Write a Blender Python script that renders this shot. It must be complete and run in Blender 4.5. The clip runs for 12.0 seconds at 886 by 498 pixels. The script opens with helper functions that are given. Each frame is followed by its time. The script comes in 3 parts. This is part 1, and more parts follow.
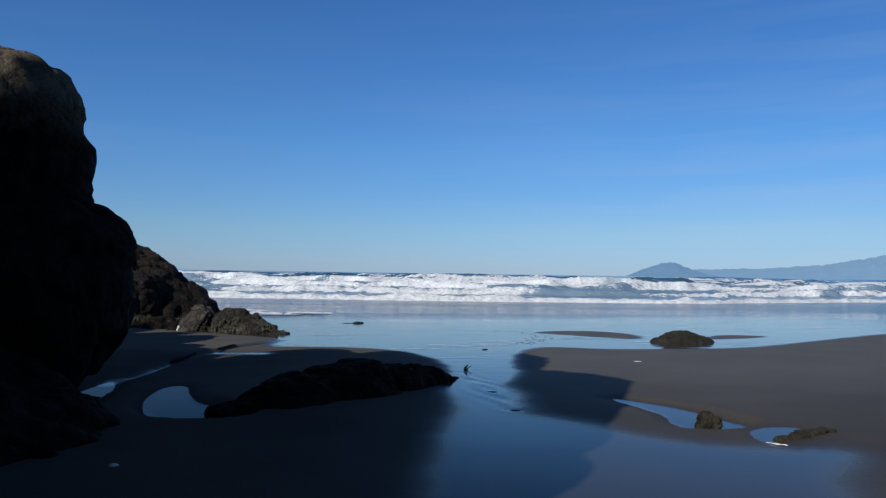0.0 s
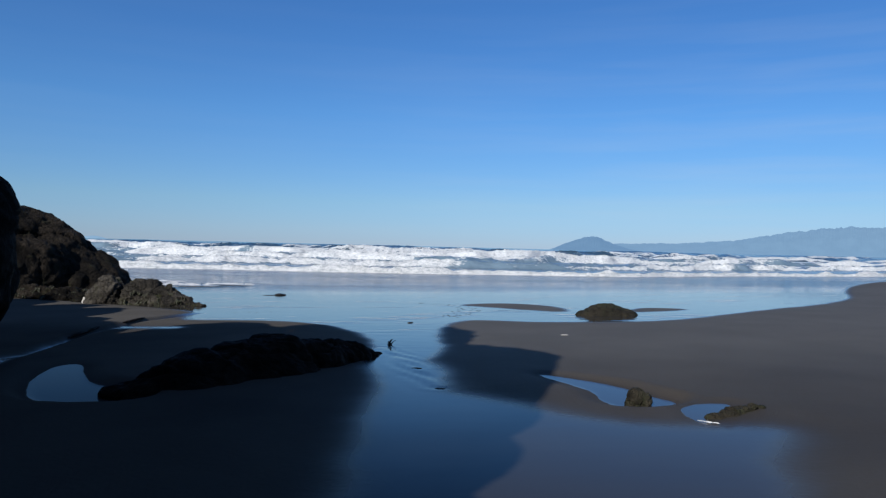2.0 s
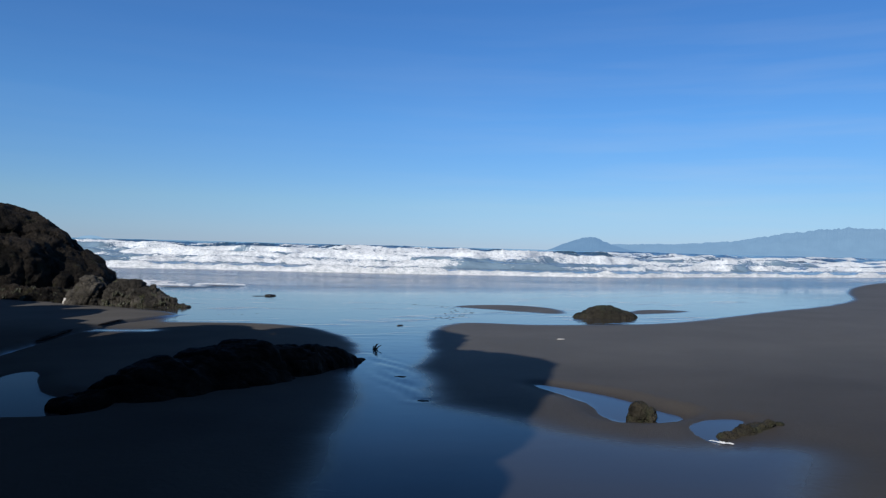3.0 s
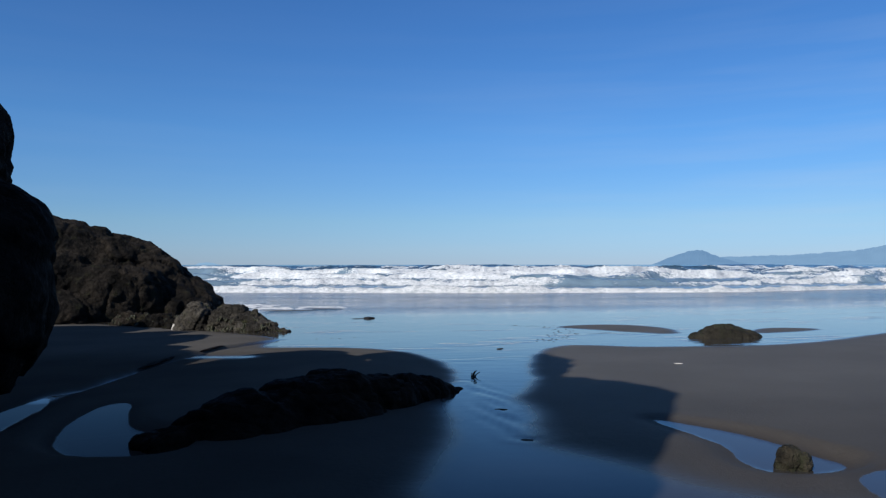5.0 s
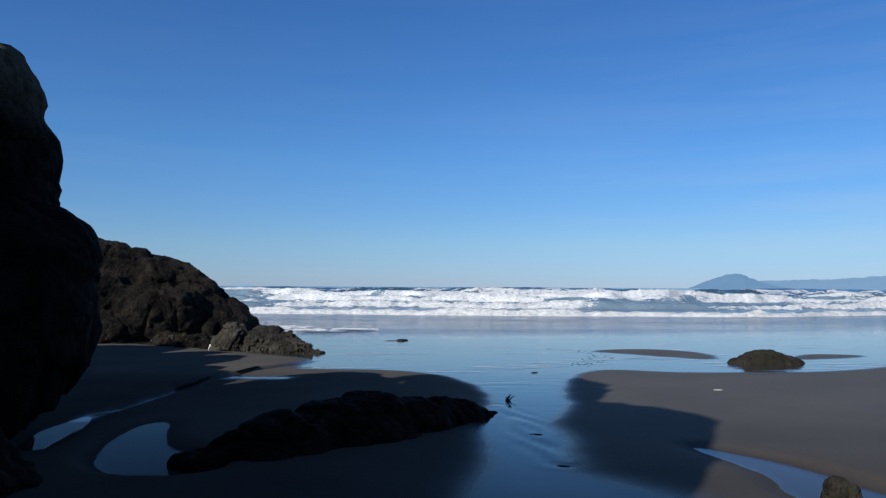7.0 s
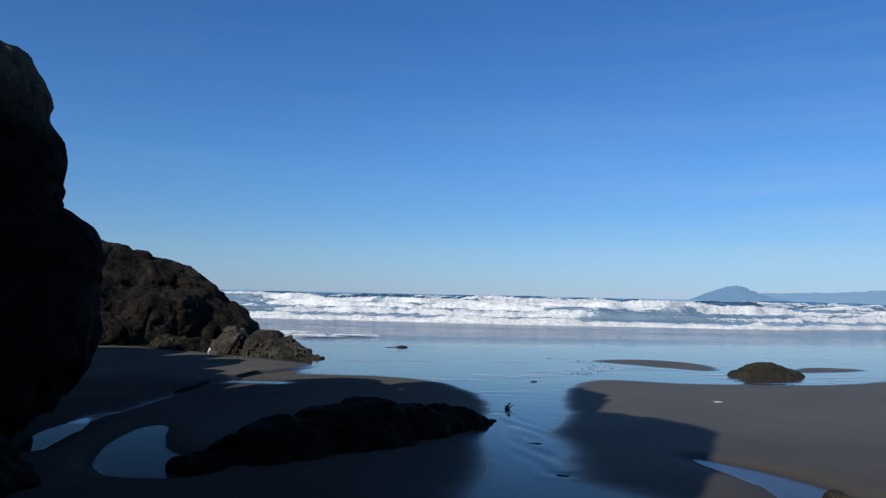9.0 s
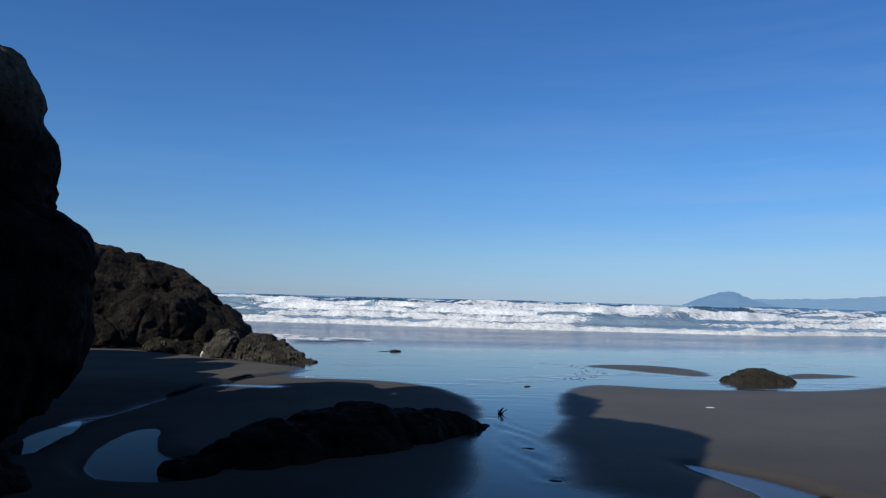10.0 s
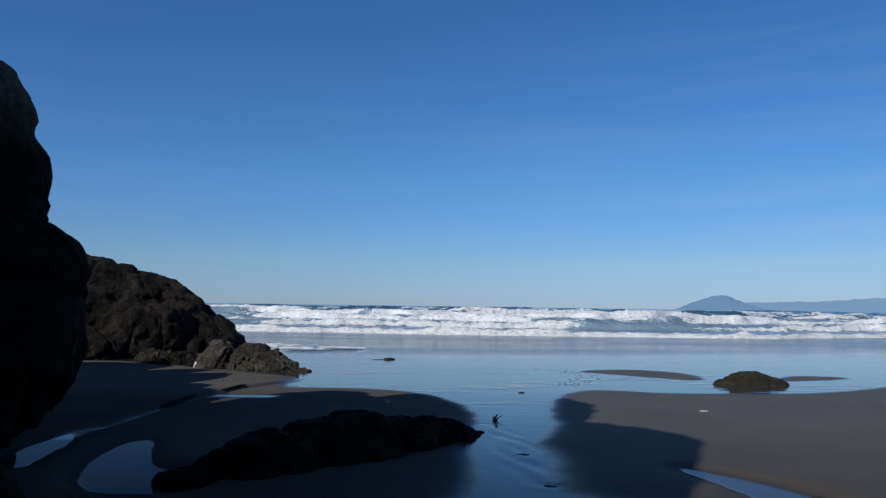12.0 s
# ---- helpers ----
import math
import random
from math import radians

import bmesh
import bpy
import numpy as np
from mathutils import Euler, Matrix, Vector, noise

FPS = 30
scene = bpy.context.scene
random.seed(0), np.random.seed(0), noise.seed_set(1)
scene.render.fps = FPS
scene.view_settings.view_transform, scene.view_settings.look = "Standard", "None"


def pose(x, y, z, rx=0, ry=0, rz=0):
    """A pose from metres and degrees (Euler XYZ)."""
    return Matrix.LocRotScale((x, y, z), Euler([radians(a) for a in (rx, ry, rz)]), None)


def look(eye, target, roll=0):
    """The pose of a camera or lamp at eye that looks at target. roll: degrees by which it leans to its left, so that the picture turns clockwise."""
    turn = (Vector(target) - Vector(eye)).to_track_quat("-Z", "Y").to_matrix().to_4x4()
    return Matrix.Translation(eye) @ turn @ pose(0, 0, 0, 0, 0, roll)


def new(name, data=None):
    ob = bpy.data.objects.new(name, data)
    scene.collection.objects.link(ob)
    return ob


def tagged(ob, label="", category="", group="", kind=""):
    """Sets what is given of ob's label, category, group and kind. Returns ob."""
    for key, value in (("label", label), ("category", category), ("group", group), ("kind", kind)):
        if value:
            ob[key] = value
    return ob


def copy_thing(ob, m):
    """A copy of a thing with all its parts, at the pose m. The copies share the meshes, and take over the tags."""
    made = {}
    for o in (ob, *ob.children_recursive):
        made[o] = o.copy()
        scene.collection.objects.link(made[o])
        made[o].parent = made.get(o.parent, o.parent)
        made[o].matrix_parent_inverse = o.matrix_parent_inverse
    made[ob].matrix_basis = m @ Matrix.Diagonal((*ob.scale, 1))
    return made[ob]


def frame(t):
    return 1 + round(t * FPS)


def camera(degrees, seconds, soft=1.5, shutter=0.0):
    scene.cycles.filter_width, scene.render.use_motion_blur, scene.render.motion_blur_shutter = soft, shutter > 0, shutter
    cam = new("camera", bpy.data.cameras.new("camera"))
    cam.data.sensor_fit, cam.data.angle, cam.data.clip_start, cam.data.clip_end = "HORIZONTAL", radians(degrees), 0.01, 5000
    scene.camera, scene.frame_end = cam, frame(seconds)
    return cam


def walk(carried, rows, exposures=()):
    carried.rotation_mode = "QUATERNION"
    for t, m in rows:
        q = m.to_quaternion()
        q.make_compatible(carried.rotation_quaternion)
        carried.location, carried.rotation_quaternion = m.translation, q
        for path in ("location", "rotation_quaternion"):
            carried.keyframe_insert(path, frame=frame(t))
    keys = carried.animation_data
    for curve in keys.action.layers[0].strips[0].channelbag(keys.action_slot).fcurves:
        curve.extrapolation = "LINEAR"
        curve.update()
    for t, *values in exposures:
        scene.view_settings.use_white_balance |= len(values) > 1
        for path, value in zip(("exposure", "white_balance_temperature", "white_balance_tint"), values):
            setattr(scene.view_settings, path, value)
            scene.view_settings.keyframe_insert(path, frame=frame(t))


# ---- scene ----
cam = camera(64.7, 12.0, soft=1.3)

# seconds, x, y, z, yaw to the left, pitch up, roll
PATH = [
    (0.0, -0.053, 0.120, 1.518, 0.65, 1.97, 0.84),
    (0.5, -0.032, 0.126, 1.521, -0.21, 1.38, 0.37),
    (1.0, 0.013, 0.224, 1.490, -0.62, 0.51, 0.74),
    (1.5, -0.009, 0.418, 1.486, -1.51, -0.37, 1.41),
    (2.0, -0.007, 0.590, 1.501, -5.32, -0.21, 1.40),
    (2.5, 0.106, 0.876, 1.483, -6.17, -0.17, 1.72),
    (4.5, 0.230, 1.807, 1.490, 0.77, 0.47, 0.05),
    (5.0, 0.223, 1.831, 1.490, 2.62, 1.26, -0.03),
    (5.5, 0.220, 1.831, 1.492, 4.11, 1.91, -0.19),
    (6.0, 0.213, 1.830, 1.491, 5.07, 2.32, 0.06),
    (6.5, 0.210, 1.830, 1.489, 5.27, 2.76, 0.46),
    (7.0, 0.200, 1.818, 1.494, 5.31, 3.08, 0.30),
    (9.0, 0.192, 1.806, 1.493, 5.40, 3.68, 1.23),
    (9.5, 0.186, 1.804, 1.496, 5.01, 3.84, 1.59),
    (10.0, 0.189, 1.798, 1.497, 4.90, 4.03, 1.54),
    (10.5, 0.194, 1.798, 1.494, 4.71, 4.21, 1.16),
    (11.0, 0.192, 1.794, 1.497, 4.57, 4.37, 0.91),
    (11.5, 0.195, 1.782, 1.496, 4.50, 4.51, 0.90),
    (12.0, 0.196, 1.772, 1.496, 4.34, 4.64, 0.80),
]


def aim(x, y, z, yaw, pitch, roll):
    a, b = radians(yaw), radians(pitch)
    ahead = Vector((-math.sin(a) * math.cos(b), math.cos(a) * math.cos(b), math.sin(b)))
    eye = Vector((x, y, z))
    return look(eye, eye + ahead, roll)


walk(cam, [(t, aim(*rest)) for t, *rest in PATH], [(0.0, -0.20), (1.5, -0.16), (2.5, -0.08), (5.5, -0.07), (7.0, -0.08), (9.5, -0.10), (10.5, -0.24), (12.0, -0.28)])

# ---- light: a low clear sun from behind, blue sky ----
SUN_AZ, SUN_EL = radians(32), radians(33)
SUN_WAY = Vector((math.sin(SUN_AZ) * math.cos(SUN_EL), math.cos(SUN_AZ) * math.cos(SUN_EL), -math.sin(SUN_EL)))
sun = new("sun", bpy.data.lights.new("sun", "SUN"))
sun.data.energy, sun.data.angle, sun.data.color = 5.0, radians(0.4), (1.0, 0.96, 0.91)
sun.matrix_world = look((-20, -30, 30), Vector((-20, -30, 30)) + SUN_WAY)

world = bpy.data.worlds.new("sky")
world.use_nodes = True
scene.world = world
wn, wl = world.node_tree.nodes, world.node_tree.links
wn.clear()
sky = wn.new("ShaderNodeTexSky")
sky.sky_type, sky.sun_disc = "NISHITA", False
sky.sun_elevation, sky.sun_rotation = SUN_EL, SUN_AZ + math.pi
sky.air_density, sky.dust_density, sky.ozone_density, sky.altitude = 1.0, 0.0, 2.0, 0
w_co = wn.new("ShaderNodeTexCoord")
w_map = wn.new("ShaderNodeMapping")
w_map.inputs["Scale"].default_value = (1.6, 1.6, 22)
w_map.inputs["Location"].default_value = (0.35, 0.0, 0.6)
w_noise = wn.new("ShaderNodeTexNoise")
w_noise.inputs["Scale"].default_value, w_noise.inputs["Detail"].default_value = 1.6, 6
w_ramp = wn.new("ShaderNodeMapRange")
w_ramp.inputs["From Min"].default_value, w_ramp.inputs["From Max"].default_value = 0.42, 0.8
w_ramp.inputs["To Max"].default_value = 0.14
w_mix = wn.new("ShaderNodeMix")
w_mix.data_type = "RGBA"
w_mix.inputs["B"].default_value = (7.5, 8.3, 9.3, 1)
w_bg = wn.new("ShaderNodeBackground")
w_bg.inputs["Strength"].default_value = 0.08
w_out = wn.new("ShaderNodeOutputWorld")
wl.new(w_co.outputs["Generated"], w_map.inputs["Vector"])
wl.new(w_map.outputs["Vector"], w_noise.inputs["Vector"])
wl.new(w_noise.outputs["Fac"], w_ramp.inputs["Value"])
w_side = wn.new("ShaderNodeSeparateXYZ")
wl.new(w_co.outputs["Generated"], w_side.inputs["Vector"])
w_east = wn.new("ShaderNodeMapRange")
for key, v in (("From Min", -0.15), ("From Max", 0.5), ("To Min", 0.25), ("To Max", 1.5)):
    w_east.inputs[key].default_value = v
wl.new(w_side.outputs["X"], w_east.inputs["Value"])
w_low = wn.new("ShaderNodeMapRange")
for key, v in (("From Min", 0.10), ("From Max", 0.32), ("To Min", 1.0), ("To Max", 0.3)):
    w_low.inputs[key].default_value = v
wl.new(w_side.outputs["Z"], w_low.inputs["Value"])
w_thick = [wn.new("ShaderNodeMath") for _ in range(2)]
for node in w_thick:
    node.operation = "MULTIPLY"
wl.new(w_ramp.outputs["Result"], w_thick[0].inputs[0])
wl.new(w_east.outputs["Result"], w_thick[0].inputs[1])
wl.new(w_thick[0].outputs["Value"], w_thick[1].inputs[0])
wl.new(w_low.outputs["Result"], w_thick[1].inputs[1])
wl.new(w_thick[1].outputs["Value"], w_mix.inputs["Factor"])
w_tint = wn.new("ShaderNodeMix")
w_tint.data_type, w_tint.blend_type = "RGBA", "MULTIPLY"
w_tint.inputs["Factor"].default_value = 1.0
w_sep = wn.new("ShaderNodeSeparateXYZ")
w_tone = wn.new("ShaderNodeValToRGB")
for k, (at, tone) in enumerate([(0.0, (0.43, 0.66, 1.32)), (0.06, (0.52, 0.79, 1.23)), (0.18, (0.48, 0.90, 1.42)), (0.42, (0.40, 0.88, 1.50)), (0.62, (0.62, 0.92, 1.28)), (0.85, (0.86, 0.95, 1.06))]):
    stop = w_tone.color_ramp.elements[k] if k < 2 else w_tone.color_ramp.elements.new(at)
    stop.position, stop.color = at, (*tone, 1)
wl.new(w_co.outputs["Generated"], w_sep.inputs["Vector"])
wl.new(w_sep.outputs["Z"], w_tone.inputs["Fac"])
wl.new(w_tone.outputs["Color"], w_tint.inputs["B"])
wl.new(sky.outputs["Color"], w_tint.inputs["A"])
wl.new(w_tint.outputs["Result"], w_mix.inputs["A"])
wl.new(w_mix.outputs["Result"], w_bg.inputs["Color"])
wl.new(w_bg.outputs["Background"], w_out.inputs["Surface"])


# ---- materials ----
class Nodes:
    """A small wrapper that builds one node material."""

    def __init__(self, name):
        self.mat = bpy.data.materials.new(name)
        self.mat.use_nodes = True
        self.tree = self.mat.node_tree
        self.bsdf = self.tree.nodes["Principled BSDF"]
        self.out = self.tree.nodes["Material Output"]
        self.co = self.add("ShaderNodeTexCoord").outputs["Object"]

    def add(self, kind, **values):
        node = self.tree.nodes.new(kind)
        for key, value in values.items():
            node.inputs[key.replace("_", " ")].default_value = value
        return node

    def link(self, a, b):
        self.tree.links.new(a, b)

    def noise(self, scale, detail=4.0, rough=0.55, stretch=None):
        n = self.add("ShaderNodeTexNoise", Scale=scale, Detail=detail, Roughness=rough)
        co = self.co
        if stretch:
            m = self.add("ShaderNodeMapping", Scale=stretch)
            self.link(co, m.inputs["Vector"])
            co = m.outputs["Vector"]
        self.link(co, n.inputs["Vector"])
        return n.outputs["Fac"]

    def voronoi(self, scale, feature="F1"):
        n = self.add("ShaderNodeTexVoronoi", Scale=scale)
        n.feature = feature
        self.link(self.co, n.inputs["Vector"])
        return n.outputs["Distance"]

    def range(self, value, a, b, c=0.0, d=1.0, smooth=True):
        n = self.tree.nodes.new("ShaderNodeMapRange")
        n.interpolation_type = "SMOOTHSTEP" if smooth else "LINEAR"
        self.link(value, n.inputs["Value"])
        for key, v in (("From Min", a), ("From Max", b), ("To Min", c), ("To Max", d)):
            n.inputs[key].default_value = v
        return n.outputs["Result"]

    def math(self, op, a, b):
        n = self.tree.nodes.new("ShaderNodeMath")
        n.operation = op
        for slot, v in zip(n.inputs, (a, b)):
            if isinstance(v, (int, float)):
                slot.default_value = v
            else:
                self.link(v, slot)
        return n.outputs["Value"]

    def mix(self, fac, a, b):
        n = self.tree.nodes.new("ShaderNodeMix")
        n.data_type = "RGBA"
        for slot, v in ((n.inputs["Factor"], fac), (n.inputs["A"], a), (n.inputs["B"], b)):
            if isinstance(v, tuple):
                slot.default_value = (*v, 1)
            elif isinstance(v, (int, float)):
                slot.default_value = v
            else:
                self.link(v, slot)
        return n.outputs["Result"]

    def attribute(self, name):
        n = self.tree.nodes.new("ShaderNodeAttribute")
        n.attribute_name = name
        return n.outputs["Fac"]

    def bump(self, height, strength, distance, before=None):
        n = self.add("ShaderNodeBump", Distance=distance)
        if isinstance(strength, (int, float)):
            n.inputs["Strength"].default_value = strength
        else:
            self.link(strength, n.inputs["Strength"])
        self.link(height, n.inputs["Height"])
        if before is not None:
            self.link(before, n.inputs["Normal"])
        return n.outputs["Normal"]

    def finish(self, color=None, rough=None, normal=None, ior=1.5):
        self.bsdf.inputs["IOR"].default_value = ior
        for key, v in (("Base Color", color), ("Roughness", rough), ("Normal", normal)):
            if v is None:
                continue
            if isinstance(v, tuple):
                self.bsdf.inputs[key].default_value = (*v, 1)
            elif isinstance(v, (int, float)):
                self.bsdf.inputs[key].default_value = v
            else:
                self.link(v, self.bsdf.inputs[key])
        return self.mat


def sand_material():
    m = Nodes("beach_sand")
    broad, grain, fine = m.noise(0.7, 5), m.noise(60, 4, 0.7), m.noise(420, 2)
    streak = m.noise(1.0, 5, 0.6, (0.5, 2.2, 1))
    place = m.add("ShaderNodeSeparateXYZ")
    m.link(m.co, place.inputs["Vector"])
    # dry sand, damp rim, sand under water
    dry = m.mix(m.range(broad, 0.3, 0.7), (0.086, 0.080, 0.071), (0.104, 0.097, 0.087))
    dry = m.mix(m.range(grain, 0.35, 0.75, 0, 0.5), dry, (0.052, 0.045, 0.038))
    dry = m.mix(m.range(m.noise(0.35, 6, 0.65, (0.5, 1.4, 1)), 0.45, 0.75, 0.0, 0.25), dry, (0.066, 0.062, 0.057))
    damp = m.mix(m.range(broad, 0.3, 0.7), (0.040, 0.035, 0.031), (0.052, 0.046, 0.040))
    wobble = m.math("MULTIPLY", m.math("SUBTRACT", m.noise(1.3, 4, 0.55, (0.6, 1.2, 1)), 0.5), 0.26)
    film = m.math("MULTIPLY", m.math("ADD", m.attribute("film"), wobble), m.range(place.outputs["Y"], 6.0, 12.0, 0.6, 1.0))
    edge = m.math("ADD", m.attribute("pool"), m.math("MULTIPLY", m.math("SUBTRACT", m.noise(2.5, 4, 0.6), 0.5), 0.08))
    sharp = m.range(edge, -0.015, 0.015)
    soft = m.range(film, -0.32, 0.26)
    wet = m.math("MAXIMUM", soft, sharp)
    # shade under the cliff painted in by X, damp near sand by Y
    shade_damp = m.math("MULTIPLY", m.range(place.outputs["X"], -5.0, -0.2, 0.95, 0.0), m.range(place.outputs["Y"], 12.5, 15.5, 1.0, 0.0))
    shade_damp = m.math("MAXIMUM", shade_damp, m.range(m.math("ADD", place.outputs["Y"], m.math("MULTIPLY", wobble, 5.0)), 6.0, 11.0, 0.88, 0.0))
    color = m.mix(m.math("MAXIMUM", m.range(film, -0.12, 0.12), m.range(edge, -0.15, 0.0)), m.mix(shade_damp, dry, damp), damp)
    color = m.mix(wet, color, (0.034, 0.032, 0.030))
    # blue of the reflected sky put into the wet sand below the surf
    color = m.mix(m.math("MULTIPLY", wet, m.range(place.outputs["Y"], 33, 42, 0.0, 1.0)), color, (0.070, 0.098, 0.138))
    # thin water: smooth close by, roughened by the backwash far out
    # roughness set by X too, for sky sheen on the shaded east sand
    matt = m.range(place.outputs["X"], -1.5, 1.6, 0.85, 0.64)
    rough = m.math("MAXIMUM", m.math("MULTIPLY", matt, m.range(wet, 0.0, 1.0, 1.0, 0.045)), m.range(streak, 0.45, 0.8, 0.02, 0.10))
    rough = m.math("MAXIMUM", rough, m.math("MULTIPLY", m.range(place.outputs["Y"], 24, 44, 0.0, 0.12), m.range(m.noise(0.3, 4, 0.6, (0.3, 1, 1)), 0.3, 0.6, 0.5, 1.0)))
    rough = m.math("MULTIPLY", rough, m.range(sharp, 0, 1, 1.0, 0.25))
    normal = m.bump(m.noise(22, 5, 0.6), m.range(wet, 0.0, 1.0, 0.5, 0.0), 0.012)
    normal = m.bump(fine, m.range(wet, 0, 1, 0.35, 0.0), 0.003, normal)
    still = m.math("MULTIPLY", wet, m.range(sharp, 0, 1, 1.0, 0.0))
    # sky reflection on the film dimmed by place: weaker close by and near surf
    sheen = m.math("MULTIPLY", soft, m.range(m.noise(0.4, 5, 0.6, (0.45, 1, 1)), 0.3, 0.7, 0.8, 1.1))
    sheen = m.math("MULTIPLY", sheen, m.range(place.outputs["Y"], 4.5, 13.0, 0.13, 0.5, False))
    sheen = m.math("MULTIPLY", sheen, m.range(place.outputs["Y"], 33, 42, 1.0, 0.45))
    # pools and sand mirror less to the west, imitating dimmer polarised sky there
    m.link(m.math("MAXIMUM", m.math("MAXIMUM", sheen, m.math("MULTIPLY", sharp, m.range(place.outputs["X"], -2.0, 1.6, 0.022, 0.3))), m.math("MULTIPLY", m.range(place.outputs["X"], -1.5, 1.6, 0.03, 0.18), m.range(sharp, 0, 1, 1.0, 0.05))), m.bsdf.inputs["Specular IOR Level"])
    normal = m.bump(m.noise(3.0, 4, 0.6, (0.6, 1.6, 1)), m.math("MULTIPLY", still, m.range(place.outputs["Y"], 6, 12, 0.03, 0.14)), 0.02, normal)
    wash = m.math("ABSOLUTE", m.math("SUBTRACT", m.noise(0.16, 5, 0.6, (0.4, 1.3, 1)), 0.5), 0)
    wash = m.math("MULTIPLY", m.range(wash, 0.0, 0.022, 1.0, 0.0), still)
    wash = m.math("MULTIPLY", wash, m.math("MULTIPLY", m.range(m.noise(0.5, 3), 0.45, 0.65), m.range(place.outputs["Y"], 11, 15)))
    normal = m.bump(wash, 0.5, 0.012, normal)
    backwash = m.math("MULTIPLY", m.range(place.outputs["Y"], 25, 41, 0.0, 1.0), m.range(m.noise(0.12, 3, 0.5, (0.3, 1, 1)), 0.35, 0.65, 0.6, 1.0))
    normal = m.bump(m.noise(2.2, 4, 0.6, (0.35, 1.2, 1)), backwash, 0.2, normal)
    return m.finish(color, rough, normal, 1.33)


def rock_material(name, dark, light, growth=None, patch=0.5, relief=0.06, crest=None, gloss=0.15):
    m = Nodes(name)
    big, mid, fine = m.noise(1.1, 6, 0.6), m.noise(7, 6, 0.65), m.noise(45, 5, 0.7)
    color = m.mix(m.range(big, 0.35, 0.68), dark, light)
    color = m.mix(m.range(mid, 0.45, 0.75, 0, 0.7), color, tuple(0.3 * c for c in dark))
    if growth:
        mask = m.math("MULTIPLY", m.range(m.noise(2.6, 5, 0.6), patch, patch + 0.15), m.range(fine, 0.3, 0.6))
        color = m.mix(mask, color, growth)
    # paints a sunlit cap: paler colour above roughly 3 m
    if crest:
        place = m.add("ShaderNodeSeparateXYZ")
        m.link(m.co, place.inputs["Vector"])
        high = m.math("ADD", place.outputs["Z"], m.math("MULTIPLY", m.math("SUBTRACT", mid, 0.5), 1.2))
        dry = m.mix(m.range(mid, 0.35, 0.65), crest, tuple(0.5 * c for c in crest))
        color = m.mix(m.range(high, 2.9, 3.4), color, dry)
    pits = m.voronoi(16)
    normal = m.bump(m.noise(3.2, 6, 0.7), 1.0, 2.5 * relief)
    normal = m.bump(mid, 0.9, relief, normal)
    normal = m.bump(pits, 0.5, 0.02, normal)
    normal = m.bump(fine, 0.6, 0.012, normal)
    m.bsdf.inputs["Specular IOR Level"].default_value = gloss
    return m.finish(color, m.range(mid, 0.3, 0.7, 0.6, 0.95), normal)


def sea_material():
    m = Nodes("sea_water_and_foam")
    foam = m.math("ADD", m.attribute("foam"), m.math("MULTIPLY", m.math("SUBTRACT", m.noise(0.5, 6, 0.7, (0.35, 1, 1)), 0.5), 1.3))
    foam = m.math("ADD", foam, m.math("MULTIPLY", m.math("SUBTRACT", m.noise(3.2, 5, 0.75, (0.5, 1, 1.6)), 0.5), 0.9))
    mask = m.range(foam, 0.50, 0.59)
    place = m.add("ShaderNodeSeparateXYZ")
    m.link(m.co, place.inputs["Vector"])
    churned = m.mix(m.noise(0.5, 5, 0.65, (0.4, 1, 1)), (0.06, 0.11, 0.15), (0.24, 0.33, 0.40))
    water = m.mix(m.range(place.outputs["Y"], 110, 230), churned, (0.030, 0.065, 0.080))
    white = m.mix(m.range(m.noise(3.4, 6, 0.78, (0.8, 1, 1.5)), 0.38, 0.58), (0.52, 0.55, 0.56), (0.86, 0.87, 0.86))
    # grey patches in the white paint the shaded hollows of the foam
    white = m.mix(m.range(m.noise(2.6, 6, 0.8, (0.6, 1, 1.6)), 0.55, 0.66, 0.0, 0.6), white, (0.27, 0.33, 0.36))
    fleck = m.noise(8.0, 5, 0.75, (0.8, 1, 1.3))
    white = m.mix(m.range(fleck, 0.56, 0.68, 0.0, 0.55), white, (0.36, 0.41, 0.43))
    color = m.mix(mask, water, white)
    rough = m.range(mask, 0, 1, 0.12, 0.85)
    normal = m.bump(m.noise(1.4, 5, 0.65, (0.7, 1.4, 1)), 0.6, 0.25)
    normal = m.bump(m.noise(3.0, 6, 0.75, (0.9, 1.2, 1.4)), m.range(mask, 0, 1, 0.1, 0.8), 0.28, normal)
    normal = m.bump(fleck, m.range(mask, 0, 1, 0.0, 0.7), 0.1, normal)
    return m.finish(color, rough, normal, 1.33)


# aerial haze painted into the blue tint and emission of far land
def haze_material(name, tint, haze_glow):
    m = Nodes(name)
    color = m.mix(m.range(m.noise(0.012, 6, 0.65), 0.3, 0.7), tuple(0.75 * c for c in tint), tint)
    m.bsdf.inputs["Emission Color"].default_value = (*haze_glow, 1)
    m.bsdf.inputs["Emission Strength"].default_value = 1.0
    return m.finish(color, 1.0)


def plain_material(name, a, b, scale=8.0, rough=0.8, depth=0.01):
    m = Nodes(name)
    n = m.noise(scale, 5, 0.65)
    return m.finish(m.mix(m.range(n, 0.3, 0.7), a, b), rough, m.bump(m.noise(scale * 4, 4), 0.6, depth))


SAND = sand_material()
# the crest colour stands in for sun on the cliff top
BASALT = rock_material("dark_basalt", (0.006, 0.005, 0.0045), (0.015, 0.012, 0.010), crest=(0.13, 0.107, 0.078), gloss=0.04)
# wide dark-to-light spread puts lit and shaded crags into the colour
BROWN_ROCK = rock_material("patchy_brown_rock", (0.006, 0.005, 0.004), (0.044, 0.035, 0.026), (0.036, 0.036, 0.018), 0.55, 0.2)
